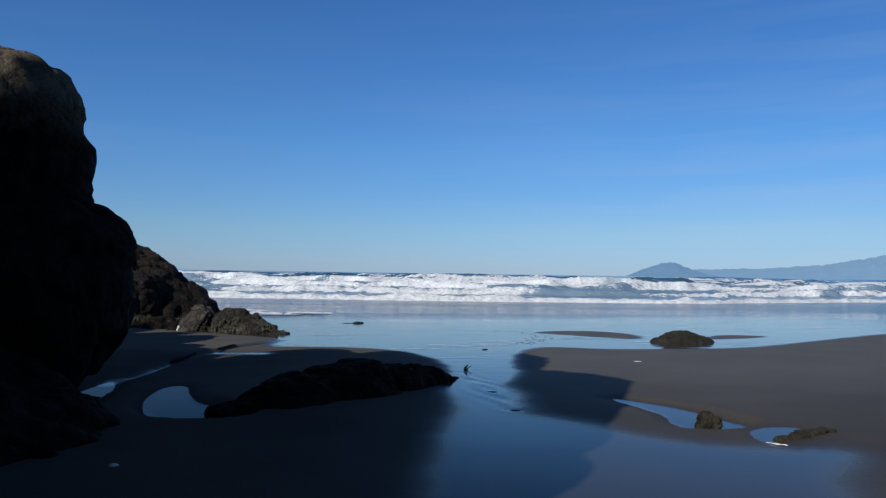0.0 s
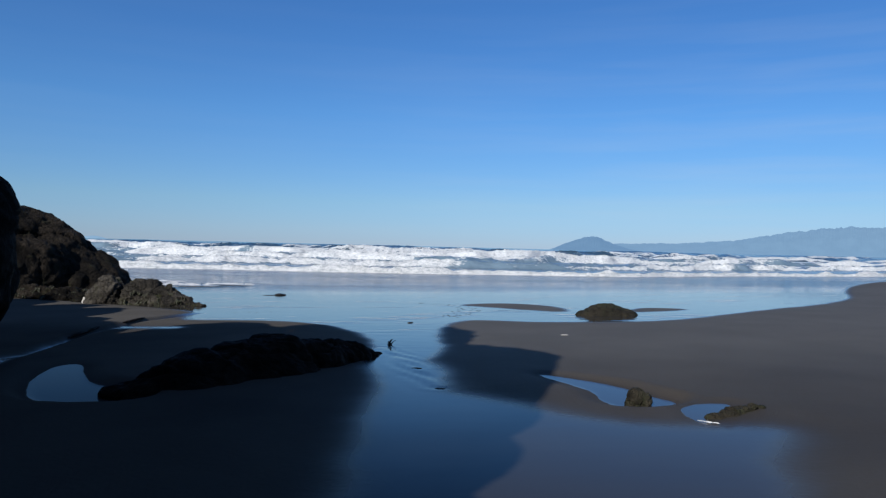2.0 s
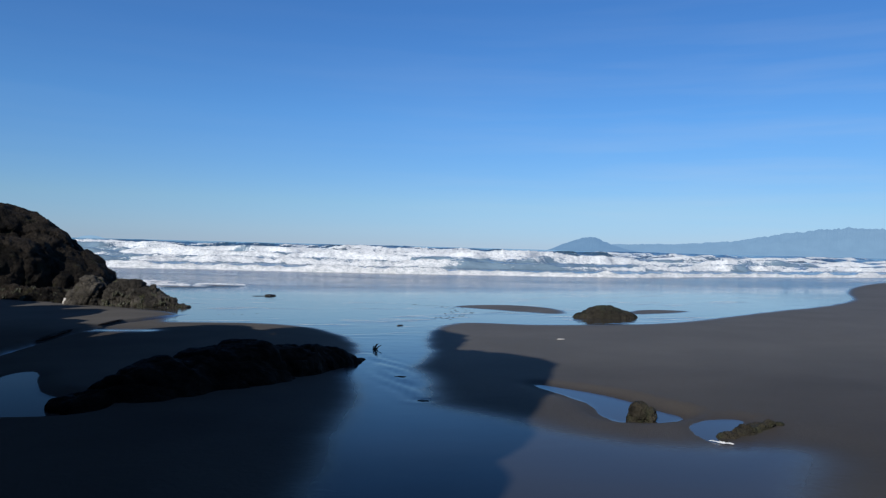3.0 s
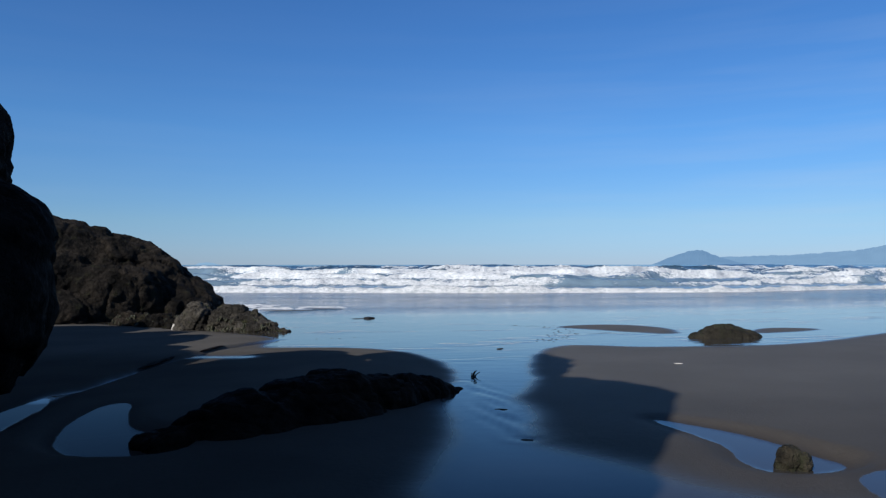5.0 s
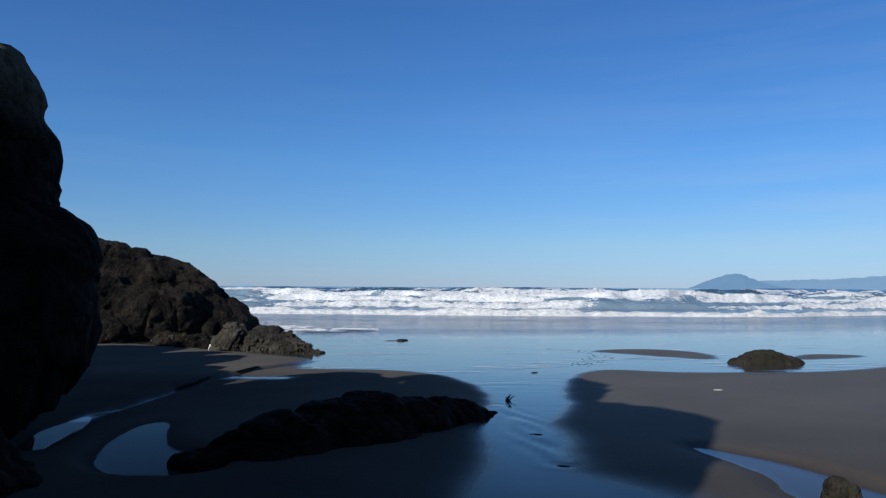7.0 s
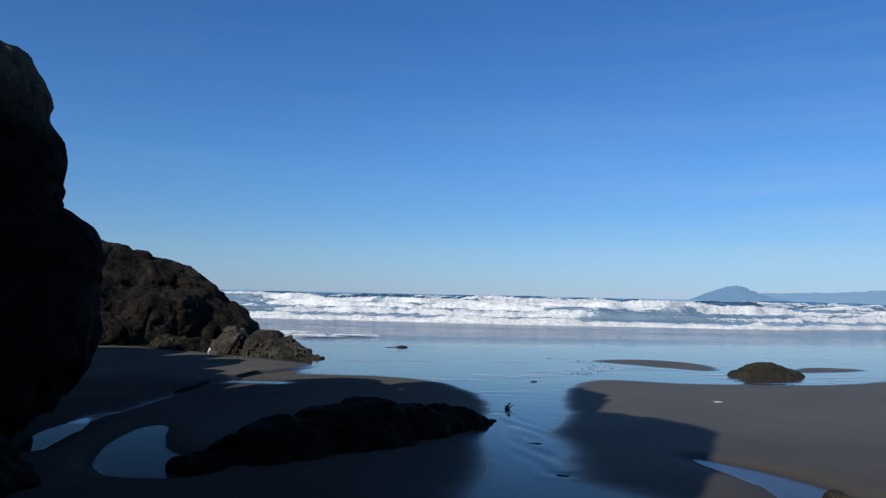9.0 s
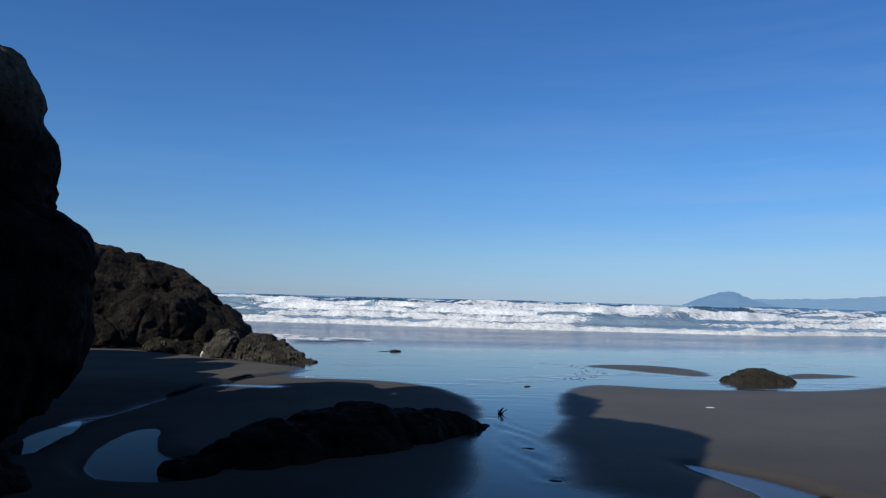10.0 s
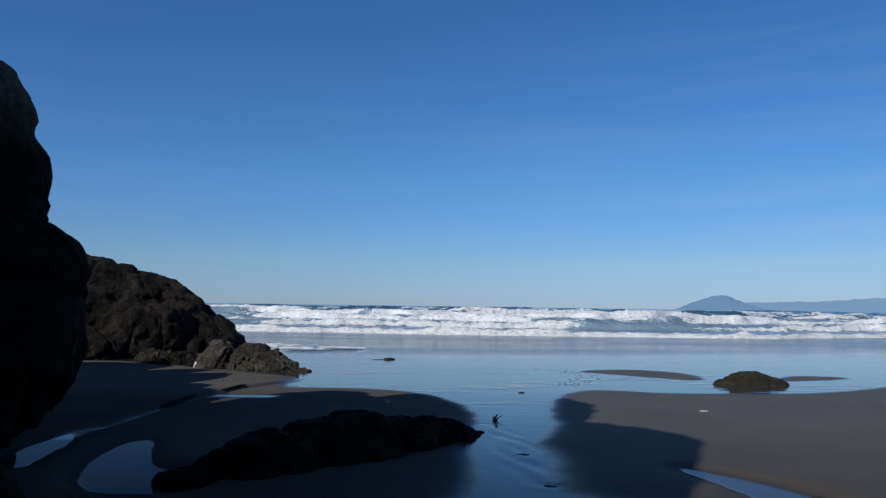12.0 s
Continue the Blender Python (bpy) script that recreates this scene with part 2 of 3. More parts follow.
MOSSY_ROCK = rock_material("weedy_reef_rock", (0.022, 0.020, 0.017), (0.125, 0.112, 0.092), (0.080, 0.084, 0.036), 0.56, 0.14)
GREEN_ROCK = rock_material("barnacled_rock", (0.020, 0.018, 0.013), (0.050, 0.043, 0.031), (0.028, 0.033, 0.016), 0.45)
WET_ROCK = rock_material("wet_black_rock", (0.006, 0.004, 0.003), (0.018, 0.012, 0.008), relief=0.03, gloss=0.05)
SEA = sea_material()
FAR_HILL = haze_material("haze_painted_hill", (0.050, 0.075, 0.085), (0.095, 0.21, 0.385))
FAR_RANGE = haze_material("haze_painted_range", (0.055, 0.08, 0.09), (0.135, 0.265, 0.445))
FAR_ISLE = haze_material("haze_painted_island", (0.05, 0.07, 0.08), (0.20, 0.36, 0.54))
WEED = plain_material("dark_seaweed", (0.004, 0.004, 0.003), (0.010, 0.009, 0.006), 40, 0.45)
SHELL = plain_material("bleached_shell", (0.45, 0.43, 0.39), (0.6, 0.58, 0.54), 60, 0.6)
WET_SAND = plain_material("wet_sand_rim", (0.022, 0.021, 0.020), (0.034, 0.031, 0.028), 30, 0.6)
FOAM = plain_material("sea_foam", (0.55, 0.57, 0.58), (0.8, 0.8, 0.79), 5, 0.9, 0.03)
GREEN_WEED = plain_material("olive_seaweed", (0.022, 0.024, 0.011), (0.052, 0.054, 0.025), 25, 0.5)


# ---- ground ----
def smooth(a, b, x):
    t = np.clip((x - a) / (b - a), 0, 1)
    return t * t * (3 - 2 * t)


def inside(px, py, ring):
    """Distance in metres from each place to the edge of a closed outline, positive inside."""
    pts = np.array(ring, float)
    for _ in range(2):
        nxt = np.roll(pts, -1, 0)
        pts = np.stack([0.75 * pts + 0.25 * nxt, 0.25 * pts + 0.75 * nxt], 1).reshape(-1, 2)
    best, odd = np.full(px.shape, 1e9), np.zeros(px.shape, bool)
    for (ax, ay), (bx, by) in zip(pts, np.roll(pts, -1, 0)):
        dx, dy = bx - ax, by - ay
        t = np.clip(((px - ax) * dx + (py - ay) * dy) / (dx * dx + dy * dy), 0, 1)
        best = np.minimum(best, np.hypot(px - ax - t * dx, py - ay - t * dy))
        cross = (ay > py) != (by > py)
        odd ^= cross & (px < ax + (py - ay) * dx / (dy if dy else 1e-9))
    return np.where(odd, best, -best)


def along(px, py, line, width):
    """Like inside(), for a strip of some width along a line."""
    best = np.full(px.shape, 1e9)
    for (ax, ay), (bx, by) in zip(line, line[1:]):
        dx, dy = bx - ax, by - ay
        t = np.clip(((px - ax) * dx + (py - ay) * dy) / (dx * dx + dy * dy), 0, 1)
        best = np.minimum(best, np.hypot(px - ax - t * dx, py - ay - t * dy))
    return width / 2 - best


SEA_LEVEL = -0.52
EAST_SAND = [(0.64, 9.1), (0.72, 9.5), (1.0, 10.6), (1.0, 11.8), (1.22, 13.7), (1.8, 15.0), (2.3, 15.0), (3.1, 14.45), (4.0, 14.4), (5.1, 14.4), (6.2, 14.7), (7.7, 15.8),
             (9.8, 17.6), (12.9, 19.7), (16.3, 23.2), (19.8, 28.7), (26, 36.7), (35, 45), (120, 80), (120, -40), (1.9, -40), (1.9, 3.2), (2.3, 4.4), (2.75, 5.05), (3.0, 5.4), (2.8, 5.58),
             (2.4, 5.57), (1.97, 5.7), (1.63, 5.98), (1.36, 6.37), (1.03, 6.8), (0.68, 7.2), (0.74, 7.5), (0.79, 8.4)]
WEST_SAND = [(-4.4, 18.0), (-4.2, 16.6), (-4.1, 15.5), (-3.6, 15.4), (-2.9, 15.35), (-1.9, 15.0), (-0.9, 14.2), (-0.35, 12.7), (-0.05, 11.4), (-0.08, 10.4), (-0.28, 9.9), (-0.12, 8.8),
             (0.05, 7.8), (-0.07, 6.5), (-0.16, 5.5), (-0.18, 4.4), (-0.5, -40), (-60, -40), (-60, 20), (-14, 25), (-8, 21.2), (-6.2, 19.6)]
BARS = [[(2.2, 19.9), (2.9, 20.6), (4.0, 20.6), (4.8, 19.4), (4.8, 17.6), (4.35, 17.15), (3.75, 17.9), (3.0, 18.9)], [(6.0, 16.9), (7.0, 18.8), (8.2, 17.9), (7.0, 17.2)]]
POOLS = [[(-3.4, 7.75), (-3.6, 8.35), (-3.7, 9.0), (-3.48, 9.3), (-3.1, 8.4), (-2.85, 8.0), (-2.5, 7.8), (-2.1, 7.2), (-2.2, 6.95), (-2.8, 7.0), (-3.15, 7.3)],
         [(-4.2, 7.7), (-4.62, 8.6), (-4.68, 9.2), (-4.66, 9.75), (-4.3, 9.05), (-4.2, 8.45), (-4.0, 7.7)],
         [(1.66, 8.12), (2.13, 7.74), (2.47, 7.28), (2.57, 6.93), (2.74, 6.62), (2.46, 6.45), (2.13, 6.45), (2.02, 6.68), (2.09, 7.08), (1.97, 7.42)],
         [(2.53, 6.2), (2.8, 6.36), (3.1, 6.36), (2.78, 6.02), (2.50, 5.58), (2.45, 5.78), (2.46, 5.98)]]
RIVULET = [(-3.6, 17.9), (-4.25, 17.1), (-4.6, 15.8), (-4.75, 14.7), (-4.85, 13.5), (-4.85, 12.4), (-4.75, 11.2), (-4.65, 10.2), (-4.58, 9.4)]

CHANNEL = [(0.05, 10.4), (0.25, 9.6), (0.5, 8.6), (0.68, 7.5)]


def beach(px, py):
    """Height of the sand, metres of wet film and of standing water beyond their edges."""
    east = inside(px, py, EAST_SAND)
    west = inside(px, py, WEST_SAND)
    dry = np.maximum(east, west)
    for bar in BARS:
        dry = np.maximum(dry, inside(px, py, bar))
    pool = np.full(px.shape, -9.0)
    tarns = [(inside(px, py, ring), min(0.281 + 0.0208 * x - 0.0228 * y for x, y in ring) + 0.012) for ring in POOLS]
    for reach, _ in tarns:
        pool = np.maximum(pool, reach)
    film = np.maximum(-dry, np.clip(2.2 * along(px, py, RIVULET, 0.30) - 0.1, -9, 0.16) + 0.2 * smooth(15.2, 17, py) - 0.06)
    film = np.maximum(film, np.clip(along(px, py, [(-4.55, 13.55), (-3.6, 13.4)], 0.34), -9, 0.2))
    plane = 0.281 + 0.0208 * 30 * np.tanh(px / 30) - 0.0228 * np.maximum(py, -12)
    low = SEA_LEVEL + 0.02
    z = low + np.where(plane - low > 0.6, plane - low, 0.12 * np.log1p(np.exp((plane - low) / 0.12)))
    shore = 47 + 0.5 * np.maximum(px - 18, 0)
    z = z + 0.14 * smooth(32, 46, py)
    z = z - 0.9 * smooth(shore - 2, shore + 30, py) - 3 * smooth(shore + 30, shore + 300, py)
    z = z + 0.035 * smooth(-0.1, 0.9, dry) - 0.10 * np.exp(-((along(px, py, RIVULET, 0.0) / 0.15) ** 4)) * smooth(9, 11, py) * smooth(17.4, 16.2, py)
    z = z + 0.012 * np.sin(0.9 * px + 0.5 * py) * np.sin(0.35 * py - 0.2 * px) * smooth(0, 1, dry)
    flow = along(px, py, CHANNEL, 0.9)
    z = z + 0.0045 * np.sin(2 * math.pi * (flow + 0.12 * np.sin(2.3 * py)) / 0.21) * smooth(0.0, 0.4, flow)
    for reach, level in tarns:
        z = z + (level - z) * smooth(-0.22, -0.02, reach)
    return z, film, pool


def spread(fine_a, fine_b, step, grow, far_a, far_b):
    mid = list(np.arange(fine_a, fine_b + step / 2, step))
    up, d = [mid[-1]], step
    while up[-1] < far_b:
        d *= grow
        up.append(up[-1] + d)
    down, d = [mid[0]], step
    while down[-1] > far_a:
        d *= grow
        down.append(down[-1] - d)
    return np.array(down[:0:-1] + mid + up[1:])


def sheet(name, xs, ys, z, material, **fields):
    """A grid of quads over xs and ys with the heights z and a named value at each corner."""
    gx, gy = np.meshgrid(xs, ys)
    nx, ny = len(xs), len(ys)
    mesh = bpy.data.meshes.new(name)
    i = (np.arange(ny - 1)[:, None] * nx + np.arange(nx - 1)[None, :]).ravel()
    faces = np.stack([i, i + 1, i + nx + 1, i + nx], 1)
    mesh.vertices.add(nx * ny)
    mesh.vertices.foreach_set("co", np.stack([gx, gy, z], -1).ravel())
    mesh.loops.add(4 * len(faces))
    mesh.loops.foreach_set("vertex_index", faces.ravel())
    mesh.polygons.add(len(faces))
    mesh.polygons.foreach_set("loop_start", np.arange(0, 4 * len(faces), 4))
    mesh.update(calc_edges=True)
    mesh.validate()
    for key, values in fields.items():
        mesh.attributes.new(key, "FLOAT", "POINT").data.foreach_set("value", values.ravel().astype(np.float32))
    mesh.polygons.foreach_set("use_smooth", np.ones(len(faces), bool))
    mesh.materials.append(material)
    return new(name, mesh)


g_xs = spread(-7.0, 7.0, 0.06, 1.06, -4500, 4500)
g_ys = spread(3.5, 20.0, 0.065, 1.06, -400, 4700)
ggx, ggy = np.meshgrid(g_xs, g_ys)
gz, gfilm, gpool = beach(ggx, ggy)
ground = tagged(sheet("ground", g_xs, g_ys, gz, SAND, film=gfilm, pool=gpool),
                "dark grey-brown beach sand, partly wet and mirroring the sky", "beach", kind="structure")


def sand_height(x, y):
    return float(beach(np.array([[float(x)]]), np.array([[float(y)]]))[0][0, 0])


# ---- sea with breaking surf ----
def wander(x, scale, seed, octaves=3):
    """Smooth random values from -1 to 1 along x."""
    rng, out, amp = np.random.RandomState(seed), np.zeros_like(x), 1.0
    for k in range(octaves):
        for _ in range(3):
            out += amp * np.sin(x * 2 * math.pi / scale * rng.uniform(0.6, 1.5) + rng.uniform(0, 6.3)) / 3
        scale, amp = scale / 2.3, amp * 0.6
    return out


s_xs = spread(-52, 60, 0.26, 1.04, -4500, 4500)
s_ys = np.concatenate([np.arange(42, 54, 0.16), spread(54, 130, 0.30, 1.045, 54, 4600)])
sx, sy = np.meshgrid(s_xs, s_ys)
sz = np.full(sx.shape, SEA_LEVEL)
foam = np.zeros(sx.shape)
shore = 47.2 + 0.5 * np.maximum(sx - 18, 0) + 0.45 * wander(sx, 45, 3)
# distance from the shore, crest height, length of the back, foam
BREAKERS = [(0.6, 0.50, 2.4, 1.35), (8, 0.16, 3, 0.5), (21, 0.62, 3.5, 0.95), (33, 0.42, 4, 0.6), (46, 0.95, 5, 1.0), (64, 0.60, 6, 0.7), (84, 1.25, 7, 1.0), (112, 1.2, 9, 0.85), (140, 1.5, 11, 1.0), (190, 1.72, 18, 0.9), (270, 1.78, 26, 0.35)]
for n, (far, high, back, white) in enumerate(BREAKERS):
    crest = shore + far + (0.5 + 0.06 * far) * wander(sx, 26 + 1.1 * far, 20 + n, 4)
    size = high * np.clip(0.82 + 0.5 * wander(sx, 20 + 0.45 * far, 40 + n), 0.85 if far < 5 else 0.15, 1.3)
    off = sy - crest
    face = 0.40 + 0.006 * far
    shape = np.where(off < 0, np.exp(-(off / face) ** 2), np.exp(-(off / back) ** 2))
    sz = np.maximum(sz, SEA_LEVEL + size * shape)
    broken = np.clip(0.92 + 0.65 * wander(sx, 34 + 0.5 * far, 60 + n), 0.85 if far < 5 else 0.0, 1.0)
    # foam on the tumbling face and over the lip, thinning out behind it
    tail = np.where(off < 0, np.exp(-(off / (0.5 + 1.6 * face)) ** 2), np.exp(-np.maximum(off, 0) / (back * 0.38)))
    foam = np.maximum(foam, white * broken * tail)
    foam = np.maximum(foam, 0.30 * white * np.exp(-np.maximum(off, 0) / (back * 1.6)) * (off > 0))
foam = np.where(sy < shore - 0.5, 0.0, foam)
rough = np.array([noise.fractal((x * 1.1, y * 1.3, 0.0), 0.6, 2.2, 5) for x, y in zip(sx.ravel(), sy.ravel())]).reshape(sx.shape)
near = smooth(700, 150, sy)
sz = sz + (0.035 + 0.24 * foam * np.clip((sy - shore) / 20, 0.35, 1)) * rough * near + 0.10 * rough * smooth(60, 200, sy - shore) * near
sz = np.where(sy < shore, SEA_LEVEL - 0.3, sz)
sea = tagged(sheet("sea", s_xs, s_ys, sz, SEA, foam=foam), "blue-grey sea with rows of white breaking surf", "sea", kind="structure")


# ---- distant land ----
def ridge(name, heading, height, far, depth, material, label, seed):
    """A range of hills along bearings (degrees to the right of +y), heights in metres at that range."""
    step = 0.05
    bearings = np.arange(heading[0], heading[-1] + step, step)
    tops = np.interp(bearings, heading, height)
    kernel = np.ones(5) / 5
    tops = np.convolve(np.pad(tops, 2, mode="edge"), kernel, "valid")
    rows = [(0.0, -0.02), (0.2, 0.22), (0.45, 0.6), (0.75, 0.9), (1.0, 1.0), (1.4, 0.7), (2.0, -0.02)]
    verts, faces = [], []
    for b, top in zip(bearings, tops):
        for k, (across, up) in enumerate(rows):
            r = far + depth * (across - 1)
            bump = noise.fractal((b * 1.7, across * 2.0, seed), 0.8, 2.0, 5)
            z = SEA_LEVEL - 1 + max(0.0, top * up * (1 + (0.10 if k != 4 else 0.075) * bump))
            verts.append((r * math.sin(radians(b)), r * math.cos(radians(b)), z))
    n = len(rows)
    for i in range(len(bearings) - 1):
        for k in range(n - 1):
            a = i * n + k
            faces.append((a, a + n, a + n + 1, a + 1))
    mesh = bpy.data.meshes.new(name)
    mesh.from_pydata(verts, [], faces)
    mesh.materials.append(material)
    mesh.update()
    return tagged(new(name, mesh), label, "hills", kind="structure")


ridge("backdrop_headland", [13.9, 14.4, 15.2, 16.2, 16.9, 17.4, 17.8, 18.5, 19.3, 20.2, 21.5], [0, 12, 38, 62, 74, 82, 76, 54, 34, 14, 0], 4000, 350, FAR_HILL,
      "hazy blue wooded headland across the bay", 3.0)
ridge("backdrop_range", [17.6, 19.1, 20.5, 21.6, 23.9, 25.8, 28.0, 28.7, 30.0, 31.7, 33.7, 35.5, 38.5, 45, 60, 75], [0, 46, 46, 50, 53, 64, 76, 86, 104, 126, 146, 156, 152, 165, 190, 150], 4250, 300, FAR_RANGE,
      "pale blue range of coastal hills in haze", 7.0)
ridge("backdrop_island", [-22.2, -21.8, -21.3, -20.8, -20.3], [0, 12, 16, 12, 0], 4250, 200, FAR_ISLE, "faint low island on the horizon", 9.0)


# ---- rocks ----
def rock(name, blobs, voxel, material, label, category="rock", group="", rough=0.12, scale=1.0, blocks=0.08, seed=0.0):
    """One rock: lumps fused into a single skin, then broken up by fractal relief and offset blocks."""
    bm = bmesh.new()
    for x, y, z, rx, ry, rz, turn, *square in blobs:
        n = square[0] if square else 2
        made = bmesh.ops.create_icosphere(bm, subdivisions=3, radius=1.0)["verts"]
        m = pose(x, y, z, 0, 0, turn) @ Matrix.Diagonal((rx, ry, rz, 1))
        for v in made:
            v.co = m @ (v.co / sum(abs(c) ** n for c in v.co) ** (1 / n))
    raw = bpy.data.meshes.new(name)
    bm.to_mesh(raw)
    bm.free()
    ob = new(name, raw)
    fuse = ob.modifiers.new("fuse", "REMESH")
    fuse.mode, fuse.voxel_size = "VOXEL", voxel
    bpy.context.view_layer.update()
    skin = bpy.data.meshes.new_from_object(ob.evaluated_get(bpy.context.evaluated_depsgraph_get()))
    ob.modifiers.clear()
    ob.data = skin
    bpy.data.meshes.remove(raw)
    shift = Vector((seed, seed * 1.7, -seed))
    lift = []
    for v in skin.vertices:
        p = v.co / scale + shift
        d = rough * noise.hetero_terrain(p * 0.9, 0.8, 2.1, 5, 0.4) * 0.6 - rough * 0.3
        d += rough * 0.5 * noise.fractal(p * 3.1, 0.9, 2.0, 4)
        q = p + 0.25 * noise.noise_vector(p * 1.3)
        gaps, cells = noise.voronoi(q * 1.1)
        d += blocks * (noise.cell(cells[0] * 9.1) - 0.5) - blocks * 0.9 * max(0.0, 1 - (gaps[1] - gaps[0]) / 0.12)
        lift.append(d)
    mean = sum(lift) / len(lift)
    moved = [v.co + v.normal * (d - mean) for v, d in zip(skin.vertices, lift)]
    skin.vertices.foreach_set("co", np.array(moved, np.float32).ravel())
    skin.update()
    skin.polygons.foreach_set("use_smooth", np.ones(len(skin.polygons), bool))
    skin.materials.clear()
    skin.materials.append(material)
    return tagged(ob, label, category, group)


def sunward(s, a):
    """Plan place from metres across the sunlight and metres along it."""
    return s * math.cos(SUN_AZ) + a * math.sin(SUN_AZ), -s * math.sin(SUN_AZ) + a * math.cos(SUN_AZ)


# lumps out of view are added to shade the sand and block sky
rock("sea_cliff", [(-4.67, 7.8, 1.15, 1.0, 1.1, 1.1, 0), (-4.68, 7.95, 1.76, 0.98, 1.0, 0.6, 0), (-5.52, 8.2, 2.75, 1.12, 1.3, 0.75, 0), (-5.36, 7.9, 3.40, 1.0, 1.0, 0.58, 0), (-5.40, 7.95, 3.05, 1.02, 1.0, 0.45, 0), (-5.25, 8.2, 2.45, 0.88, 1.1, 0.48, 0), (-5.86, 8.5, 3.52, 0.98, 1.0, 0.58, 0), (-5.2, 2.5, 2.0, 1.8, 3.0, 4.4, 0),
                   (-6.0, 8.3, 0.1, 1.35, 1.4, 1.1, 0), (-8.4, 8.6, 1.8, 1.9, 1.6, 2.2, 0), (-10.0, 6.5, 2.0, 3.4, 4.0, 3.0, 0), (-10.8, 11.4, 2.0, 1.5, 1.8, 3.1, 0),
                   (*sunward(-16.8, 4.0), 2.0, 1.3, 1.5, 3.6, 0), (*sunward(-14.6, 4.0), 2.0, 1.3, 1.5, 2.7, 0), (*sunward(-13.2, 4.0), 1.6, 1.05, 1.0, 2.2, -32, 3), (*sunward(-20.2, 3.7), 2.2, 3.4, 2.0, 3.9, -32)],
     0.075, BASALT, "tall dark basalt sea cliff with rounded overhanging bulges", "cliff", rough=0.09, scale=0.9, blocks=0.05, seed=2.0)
# unseen stack inferred from its shadow, shelved and notched to fit that outline
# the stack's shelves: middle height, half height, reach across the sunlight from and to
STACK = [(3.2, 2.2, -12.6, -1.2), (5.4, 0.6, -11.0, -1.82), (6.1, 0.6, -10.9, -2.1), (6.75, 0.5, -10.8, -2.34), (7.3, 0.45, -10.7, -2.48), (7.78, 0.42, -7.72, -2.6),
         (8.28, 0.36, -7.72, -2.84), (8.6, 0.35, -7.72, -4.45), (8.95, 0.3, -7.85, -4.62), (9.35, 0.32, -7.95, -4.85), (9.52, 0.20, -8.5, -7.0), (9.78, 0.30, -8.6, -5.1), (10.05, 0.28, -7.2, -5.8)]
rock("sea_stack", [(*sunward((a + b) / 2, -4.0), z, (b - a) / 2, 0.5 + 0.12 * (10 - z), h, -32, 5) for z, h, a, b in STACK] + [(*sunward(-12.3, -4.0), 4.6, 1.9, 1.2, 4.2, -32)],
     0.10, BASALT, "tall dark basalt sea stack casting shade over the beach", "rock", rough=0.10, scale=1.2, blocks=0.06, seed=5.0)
# unseen mass added behind the camera to deepen the shade
rock("sky_blocker", [(1.0, -10, 2, 4, 3, 5, 0), (6.5, -10, 2, 5, 3, 4, 0), (13, -9, 2, 5, 4, 4, 0), (19, -5, 2, 5, 5, 3.5, 0), (-5, -11, 2, 5, 3, 7, 0)],
     0.4, BASALT, "unseen dark rock mass added behind to hold back sky light", "cliff", rough=0.4, scale=3.0, blocks=0.3, seed=7.0)
rock("boulder", [(-4.0, 5.8, 0.0, 1.15, 1.3, 0.55, 15), (-4.6, 6.6, 0.1, 1.0, 1.0, 0.7, 0)], 0.05, BASALT,
     "low black boulder at the foot of the cliff", rough=0.10, scale=0.7, blocks=0.05, seed=9.0)
rock("reef_rock", [(-15.4, 27.0, -0.3, 4.2, 2.6, 3.5, 48), (-13.6, 27.9, -0.4, 3.2, 2.3, 3.05, 48), (-12.7, 28.1, -0.4, 2.5, 2.1, 2.5, 48), (-11.95, 28.2, -0.5, 2.3, 2.0, 1.9, 48), (-11.35, 28.1, -0.6, 2.0, 2.0, 1.4, 48),
                   (-12.3, 26.2, 0.1, 1.7, 1.1, 1.4, 55, 3), (-14.6, 25.2, 0.4, 1.7, 1.0, 1.6, 50, 3), (-13.6, 24.2, -0.4, 2.0, 1.0, 0.9, 40), (-12.6, 28.1, 1.6, 0.9, 0.8, 0.55, 20, 3)],
     0.07, BROWN_ROCK, "large craggy brown rock rising from the beach", rough=0.2, scale=1.5, blocks=0.08, seed=12.0)
rock("reef_boulder", [(-7.45, 20.85, -0.15, 0.40, 0.42, 0.62, 0, 2.8), (-7.68, 20.8, -0.3, 0.36, 0.4, 0.42, 0)], 0.035, MOSSY_ROCK, "rounded brown boulder beside the reef", rough=0.09, scale=0.4, blocks=0.06, seed=14.0)
slab = rock("reef_slab", [(-6.5, 20.75, -0.2, 0.55, 0.5, 0.57, 0, 2.6), (-5.9, 20.45, -0.28, 0.78, 0.5, 0.46, -20), (-5.4, 20.1, -0.34, 0.65, 0.4, 0.34, -25), (-4.98, 19.8, -0.38, 0.45, 0.32, 0.22, -30)], 0.035, MOSSY_ROCK,
     "sloping brown reef rock with green weed at its edge", rough=0.08, scale=0.30, blocks=0.07, seed=16.0)
ledge = rock("reef_ledge", [(-9.2, 22.6, -0.42, 0.7, 0.6, 0.42, 0), (-10.3, 23.2, -0.5, 0.8, 0.6, 0.5, 0), (-8.4, 21.8, -0.4, 0.45, 0.4, 0.33, 0)], 0.045, BROWN_ROCK,
     "low row of weedy rocks at the foot of the large rock", rough=0.12, scale=0.4, blocks=0.08, seed=18.0)
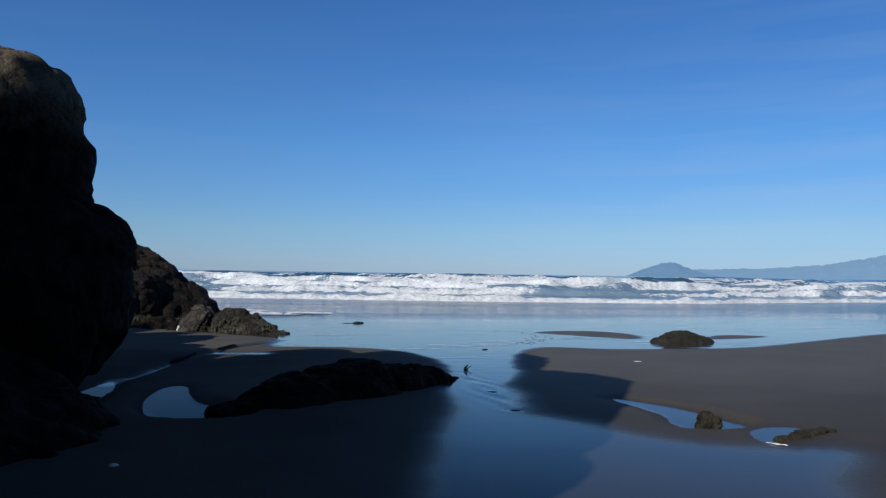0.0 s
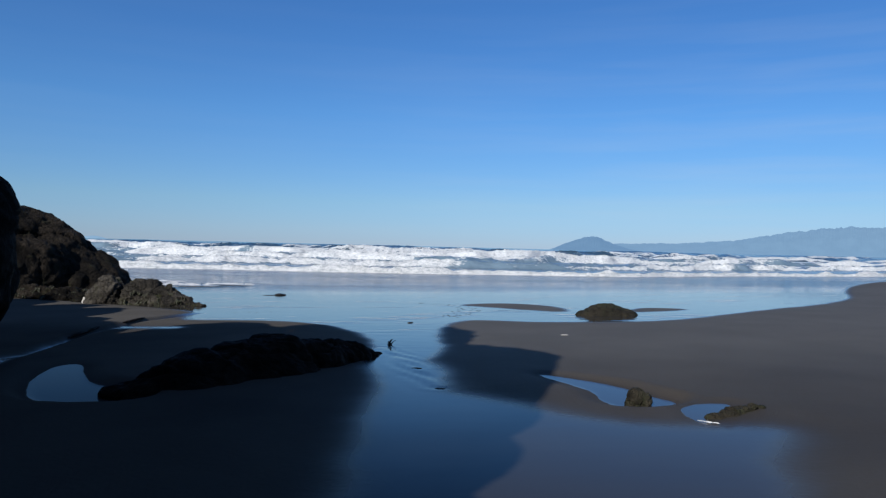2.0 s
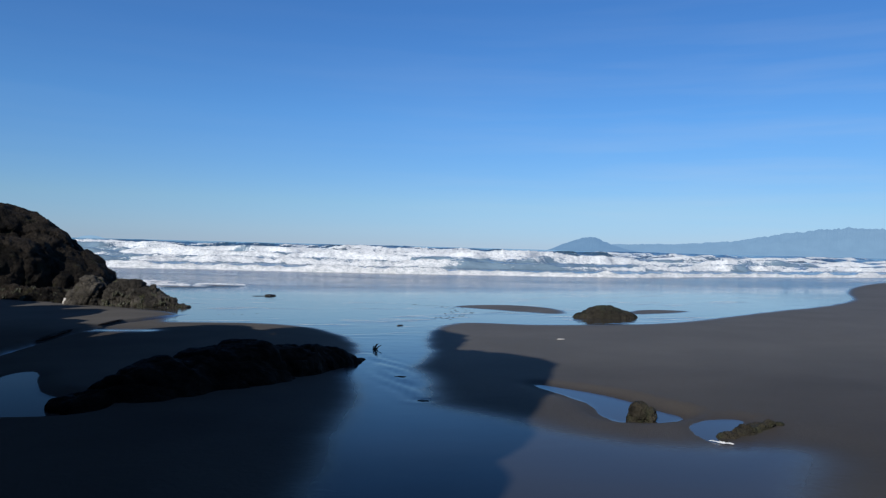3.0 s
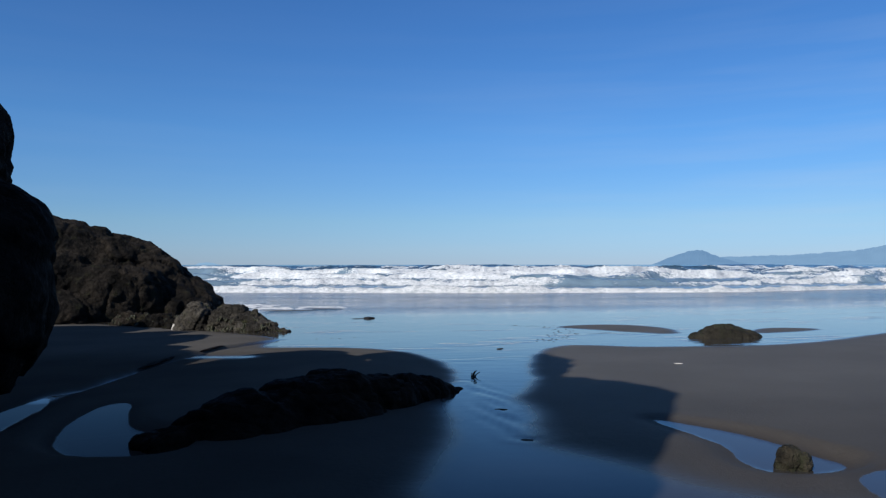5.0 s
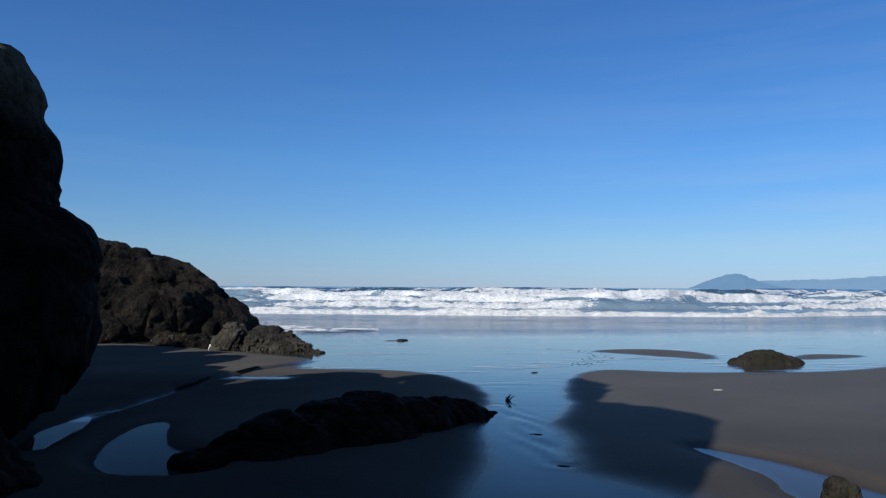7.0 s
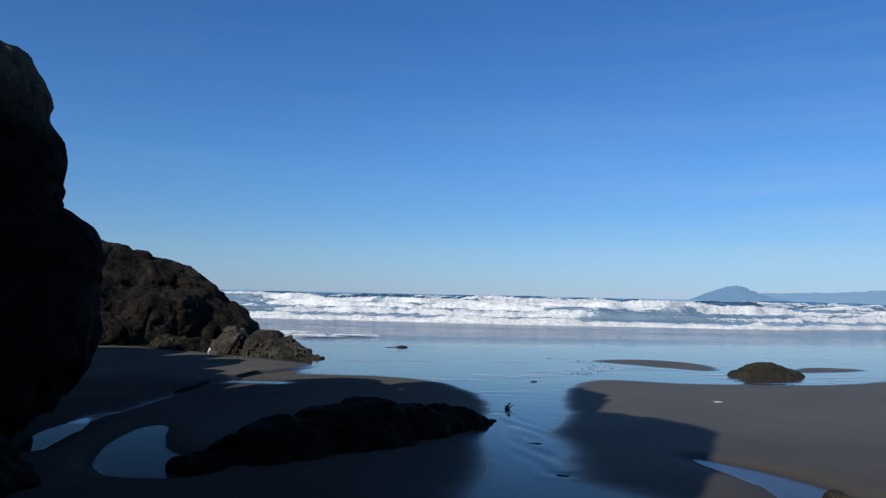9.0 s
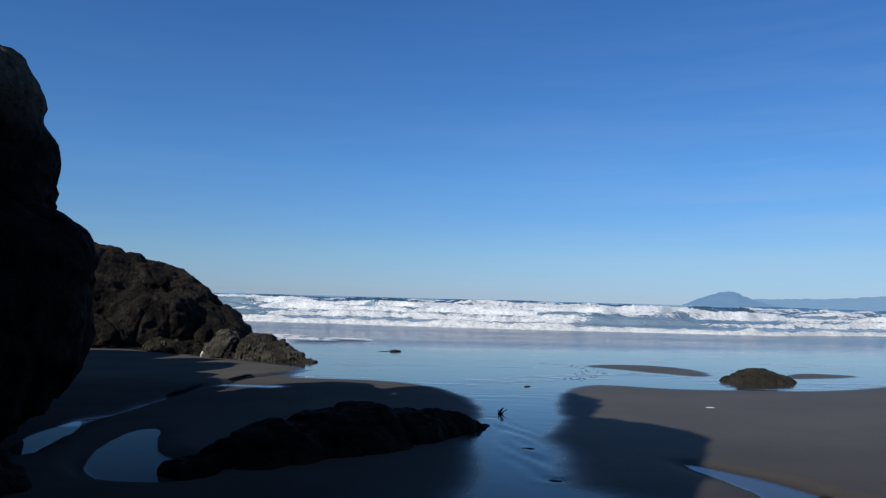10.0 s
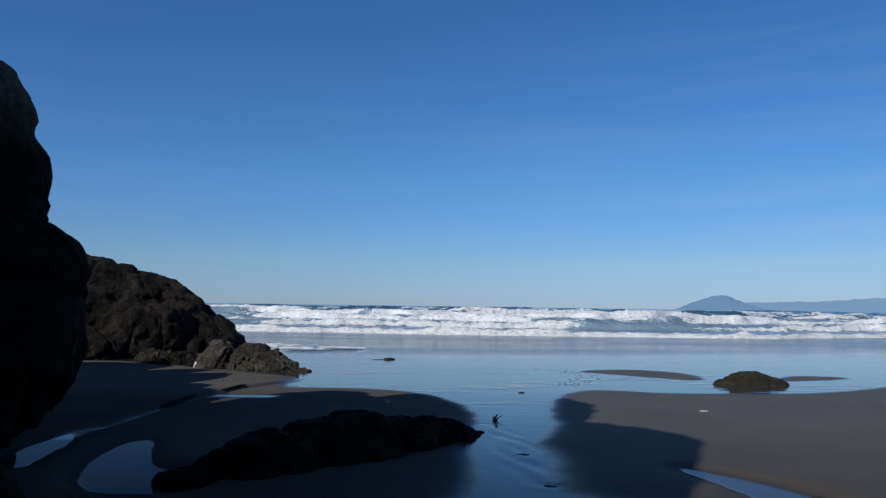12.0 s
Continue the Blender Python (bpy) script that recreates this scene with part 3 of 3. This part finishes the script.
rock("mid_rock", [(-1.35, 8.35, 0.05, 0.62, 0.46, 0.41, 40), (-1.15, 8.53, 0.15, 0.38, 0.3, 0.29, 42, 4), (-0.85, 8.85, 0.05, 0.58, 0.4, 0.37, 45), (-0.45, 9.3, 0.03, 0.52, 0.28, 0.25, 52), (-0.13, 9.68, 0.02, 0.34, 0.12, 0.11, 55),
                  (-1.75, 7.8, 0.03, 0.66, 0.46, 0.34, 48), (-2.0, 7.55, 0.0, 0.5, 0.34, 0.23, 42), (-2.3, 7.52, 0.02, 0.30, 0.2, 0.12, 15), (-2.1, 7.1, 0.02, 0.36, 0.13, 0.05, 8), (-1.6, 7.55, 0.0, 0.55, 0.28, 0.19, 40), (-1.05, 8.15, 0.02, 0.6, 0.28, 0.2, 42), (-0.58, 9.05, 0.14, 0.16, 0.14, 0.24, 40, 3)],
     0.022, WET_ROCK, "long low black wet rock lying in the sand", rough=0.05, scale=0.5, blocks=0.03, seed=21.0)
rock("weedy_rock", [(5.28, 16.3, -0.05, 0.56, 0.48, 0.33, 0), (4.9, 16.25, -0.05, 0.38, 0.33, 0.18, 0), (5.65, 16.2, -0.05, 0.36, 0.38, 0.23, 0)], 0.03, GREEN_ROCK, "greenish domed rock in shallow water", rough=0.035, scale=0.4, blocks=0.014, seed=25.0)
rock("small_stone", [(2.31, 6.6, 0.185, 0.09, 0.085, 0.105, 25), (2.37, 6.58, 0.17, 0.075, 0.075, 0.08, 50), (2.26, 6.57, 0.15, 0.07, 0.07, 0.06, 0)], 0.01, GREEN_ROCK,
     "small round mottled stone in a puddle", "stone", rough=0.016, scale=0.16, blocks=0.01, seed=27.0)
rock("flat_lump", [(2.70, 5.90, 0.18, 0.11, 0.07, 0.05, 25), (2.83, 5.95, 0.19, 0.13, 0.08, 0.085, 20), (2.97, 6.02, 0.19, 0.11, 0.08, 0.075, 28, 3), (3.08, 6.06, 0.20, 0.045, 0.05, 0.085, 0), (3.16, 6.09, 0.19, 0.1, 0.05, 0.05, 20)], 0.011, GREEN_ROCK,
     "long flat mottled stone half buried in sand", "stone", rough=0.022, scale=0.14, blocks=0.015, seed=29.0)


# ---- small things on the sand ----
def tube(bm, points, radii, sides=7):
    """A tapering round stem through the points."""
    rings = []
    for n, (p, r) in enumerate(zip(points, radii)):
        a = Vector(points[max(n - 1, 0)])
        b = Vector(points[min(n + 1, len(points) - 1)])
        q = (b - a).to_track_quat("Z", "Y")
        rings.append([bm.verts.new(Vector(p) + q @ Vector((r * math.cos(2 * math.pi * k / sides), r * math.sin(2 * math.pi * k / sides), 0))) for k in range(sides)])
    for low, high in zip(rings, rings[1:]):
        for k in range(sides):
            bm.faces.new((low[k], low[(k + 1) % sides], high[(k + 1) % sides], high[k]))
    bm.faces.new(rings[0][::-1])
    bm.faces.new(rings[-1])


def part(name, bm, material, parent=None, label=""):
    mesh = bpy.data.meshes.new(name)
    bm.to_mesh(mesh)
    bm.free()
    mesh.polygons.foreach_set("use_smooth", np.ones(len(mesh.polygons), bool))
    mesh.materials.append(material)
    ob = new(name, mesh)
    if parent:
        ob.parent = parent
    return tagged(ob, label)


def kelp_stump(x, y, size, seed):
    """A torn kelp holdfast with several upright fingers."""
    rng = random.Random(seed)
    root = tagged(new("kelp_stump"), "small dark branching piece of torn seaweed standing in wet sand", "seaweed")
    root.location = (x, y, sand_height(x, y))
    bm = bmesh.new()
    bmesh.ops.create_icosphere(bm, subdivisions=2, radius=1, matrix=Matrix.Diagonal((0.4 * size, 0.25 * size, 0.12 * size, 1)))
    for v in bm.verts:
        v.co += v.normal * 0.05 * size * noise.noise(v.co * 9 / size)
    part("base", bm, WEED, root)
    for k in range(6):
        lean = (k - 2.5) / 2.5
        tall = size * rng.uniform(0.55, 1.0)
        start = Vector((0.28 * size * lean, rng.uniform(-0.1, 0.1) * size, 0))
        pts = [start + Vector(((0.35 * lean + 0.4) * size * f * f + rng.uniform(-0.03, 0.03) * size, rng.uniform(-0.05, 0.05) * size, tall * f)) for f in (0, 0.3, 0.6, 0.85, 1.0)]
        bm = bmesh.new()
        tube(bm, pts, [size * r for r in (0.075, 0.07, 0.07, 0.06, 0.02)])
        part("stem", bm, WEED, root)
    return root


def lump(name, x, y, w, d, h, turn, material, label, category, seed, group="", detail=3, sink=0.25):
    """A small irregular flattened body resting on the sand."""
    bm = bmesh.new()
    bmesh.ops.create_icosphere(bm, subdivisions=detail, radius=1)
    for v in bm.verts:
        v.co += v.normal * 0.28 * noise.fractal(v.co * 1.6 + Vector((seed, 0, 0)), 0.8, 2, 4)
        v.co = Vector((v.co.x * w / 2, v.co.y * d / 2, v.co.z * h / 2))
    ob = part(name, bm, material)
    ob.matrix_world = pose(x, y, sand_height(x, y) + h * (0.5 - sink), 0, 0, turn)
    return tagged(ob, label, category, group)


# black strips added in place of the trickle's shaded cut bank
lump("flat_lump", -5.0, 13.2, 1.5, 0.11, 0.045, 93, WET_ROCK, "low black strip standing in for the shaded bank of a trickle", "stone", 9.0)
lump("flat_lump", -4.86, 15.2, 1.0, 0.10, 0.03, 84, WET_ROCK, "low black strip standing in for the shaded bank of a trickle", "stone", 12.0)
kelp_stump(0.2, 10.92, 0.088, 4)
lump("kelp_clump", -3.35, 25.3, 0.38, 0.28, 0.08, 5, WEED, "dark clump of washed-up seaweed on wet sand", "seaweed", 1.0)
lump("kelp_clump", -3.6, 25.2, 0.6, 0.08, 0.02, 8, WEED, "thin dark strand of washed-up seaweed", "seaweed", 2.0)
lump("kelp_clump", -7.6, 31.0, 2.0, 0.12, 0.03, 3, WEED, "long dark strand of seaweed in the backwash", "seaweed", 10.0)
lump("kelp_clump", -6.3, 32.2, 1.6, 0.10, 0.025, -4, WEED, "long dark strand of seaweed in the backwash", "seaweed", 11.0)
lump("kelp_clump", 0.67, 14.5, 0.14, 0.05, 0.02, 25, WEED, "small dark scrap of seaweed on wet sand", "seaweed", 3.0)
lump("kelp_clump", 0.47, 8.6, 0.12, 0.018, 0.010, -8, WEED, "thin dark scrap of seaweed in the shallow runnel", "seaweed", 4.0)
lump("sand_lump", 0.63, 7.32, 0.10, 0.045, 0.012, -12, WET_SAND, "small grey lump breaking the shallow runnel", "stone", 5.0)
lump("shell", 3.04, 11.7, 0.13, 0.04, 0.015, 4, SHELL, "long white shell fragment on dry sand", "shell", 6.0)
lump("shell", -2.35, 4.95, 0.06, 0.045, 0.025, 30, SHELL, "small pale shell on shaded sand", "shell", 7.0)
lump("shell", -8.05, 20.75, 0.12, 0.08, 0.22, 30, SHELL, "white patch of shell at the foot of a boulder", "shell", 8.0)


def footprint():
    """A shallow crescent of pushed-up sand round a heel-sized hollow."""
    bm = bmesh.new()
    pts = [(0.02 * math.cos(a), 0.034 * math.sin(a), 0.001) for a in np.linspace(-0.4, math.pi + 0.4, 11)]
    tube(bm, pts, [0.001 + 0.0022 * math.sin(math.pi * k / 10) for k in range(11)], 6)
    ob = part("footprint", bm, WET_SAND)
    return tagged(ob, "shallow footprint rim in wet sand", "footprint", "trail of footprints")


first = footprint()
rng = random.Random(11)
TRAIL = [(1.3, 20.8), (2.0, 20.2), (2.4, 19.0), (2.25, 17.6), (1.85, 16.4), (1.4, 15.7)]
spots = []
for (ax, ay), (bx, by) in zip(TRAIL, TRAIL[1:]):
    for k in range(12):
        f = k / 12
        spots.append((ax + (bx - ax) * f + rng.uniform(-0.3, 0.3), ay + (by - ay) * f + rng.uniform(-0.3, 0.3), rng.uniform(0, 360)))
spots += [(-3.3, 17.3, 20), (-3.0, 17.5, 80), (-2.8, 17.4, 140), (-2.5, 17.6, 60)]
for n, (x, y, turn) in enumerate(spots):
    place = pose(x, y, sand_height(x, y), 0, 0, turn)
    if n == 0:
        first.matrix_world = place
    else:
        copy_thing(first, place)


def foam_patch(x, y, w, d, turn, seed, label):
    """Thin rags of sea foam lying on the wet sand."""
    bm = bmesh.new()
    r = random.Random(seed)
    for _ in range(26):
        cx, cy = r.gauss(0, 0.28) * w, r.gauss(0, 0.25) * d
        a, b = w * r.uniform(0.03, 0.16), d * r.uniform(0.04, 0.12)
        ring = [(cx + a * math.cos(t) * r.uniform(0.6, 1.2), cy + b * math.sin(t) * r.uniform(0.6, 1.2)) for t in np.linspace(0, 2 * math.pi, 13)[:-1]]
        top = bm.verts.new((cx, cy, min(0.03, 0.12 * d)))
        low = [bm.verts.new((px, py, 0.0)) for px, py in ring]
        for k in range(12):
            bm.faces.new((low[k], low[(k + 1) % 12], top))
    ob = part("sea_foam", bm, FOAM)
    ob.matrix_world = pose(x, y, sand_height(x, y) + 0.006, 0, 0, turn)
    return tagged(ob, label, "foam", kind="stuff")


foam_patch(-10.4, 34.5, 2.4, 3.4, 0, 3, "rags of white foam round the foot of the reef")
foam_patch(-8.6, 32.4, 1.8, 1.0, 0, 4, "thin foam streaks on the wet sand")
foam_patch(-6.9, 33.4, 1.9, 0.7, 4, 5, "thin foam streaks on the wet sand")
foam_patch(2.53, 5.72, 0.15, 0.04, -40, 6, "white foam along the rim of a puddle")


def weed_tufts(rock_ob, count, seed):
    """Short hanging fronds of seaweed rooted on the sides of a rock, each tuft a part of it."""
    r = random.Random(seed)
    spots = [v for v in rock_ob.data.vertices if v.normal.y < -0.2 and 0.0 < v.normal.z < 0.8 and v.co.z < 0.15]
    for v in r.sample(spots, count):
        bm = bmesh.new()
        for _ in range(9):
            out = (v.normal + Vector((r.uniform(-0.5, 0.5), r.uniform(-0.3, 0.3), r.uniform(-0.1, 0.5)))).normalized()
            size = r.uniform(0.06, 0.15)
            start = v.co + Vector((r.uniform(-0.06, 0.06), r.uniform(-0.04, 0.02), r.uniform(-0.05, 0.05)))
            pts = [start + out * size * 0.5 * f + Vector((0, 0, -size * 0.9 * f * f)) for f in (0, 0.35, 0.7, 1.0)]
            tube(bm, pts, [0.012, 0.014, 0.010, 0.003], 5)
        part("seaweed", bm, GREEN_WEED, rock_ob, "tuft of olive green seaweed")


weed_tufts(slab, 26, 5)
weed_tufts(ledge, 18, 8)
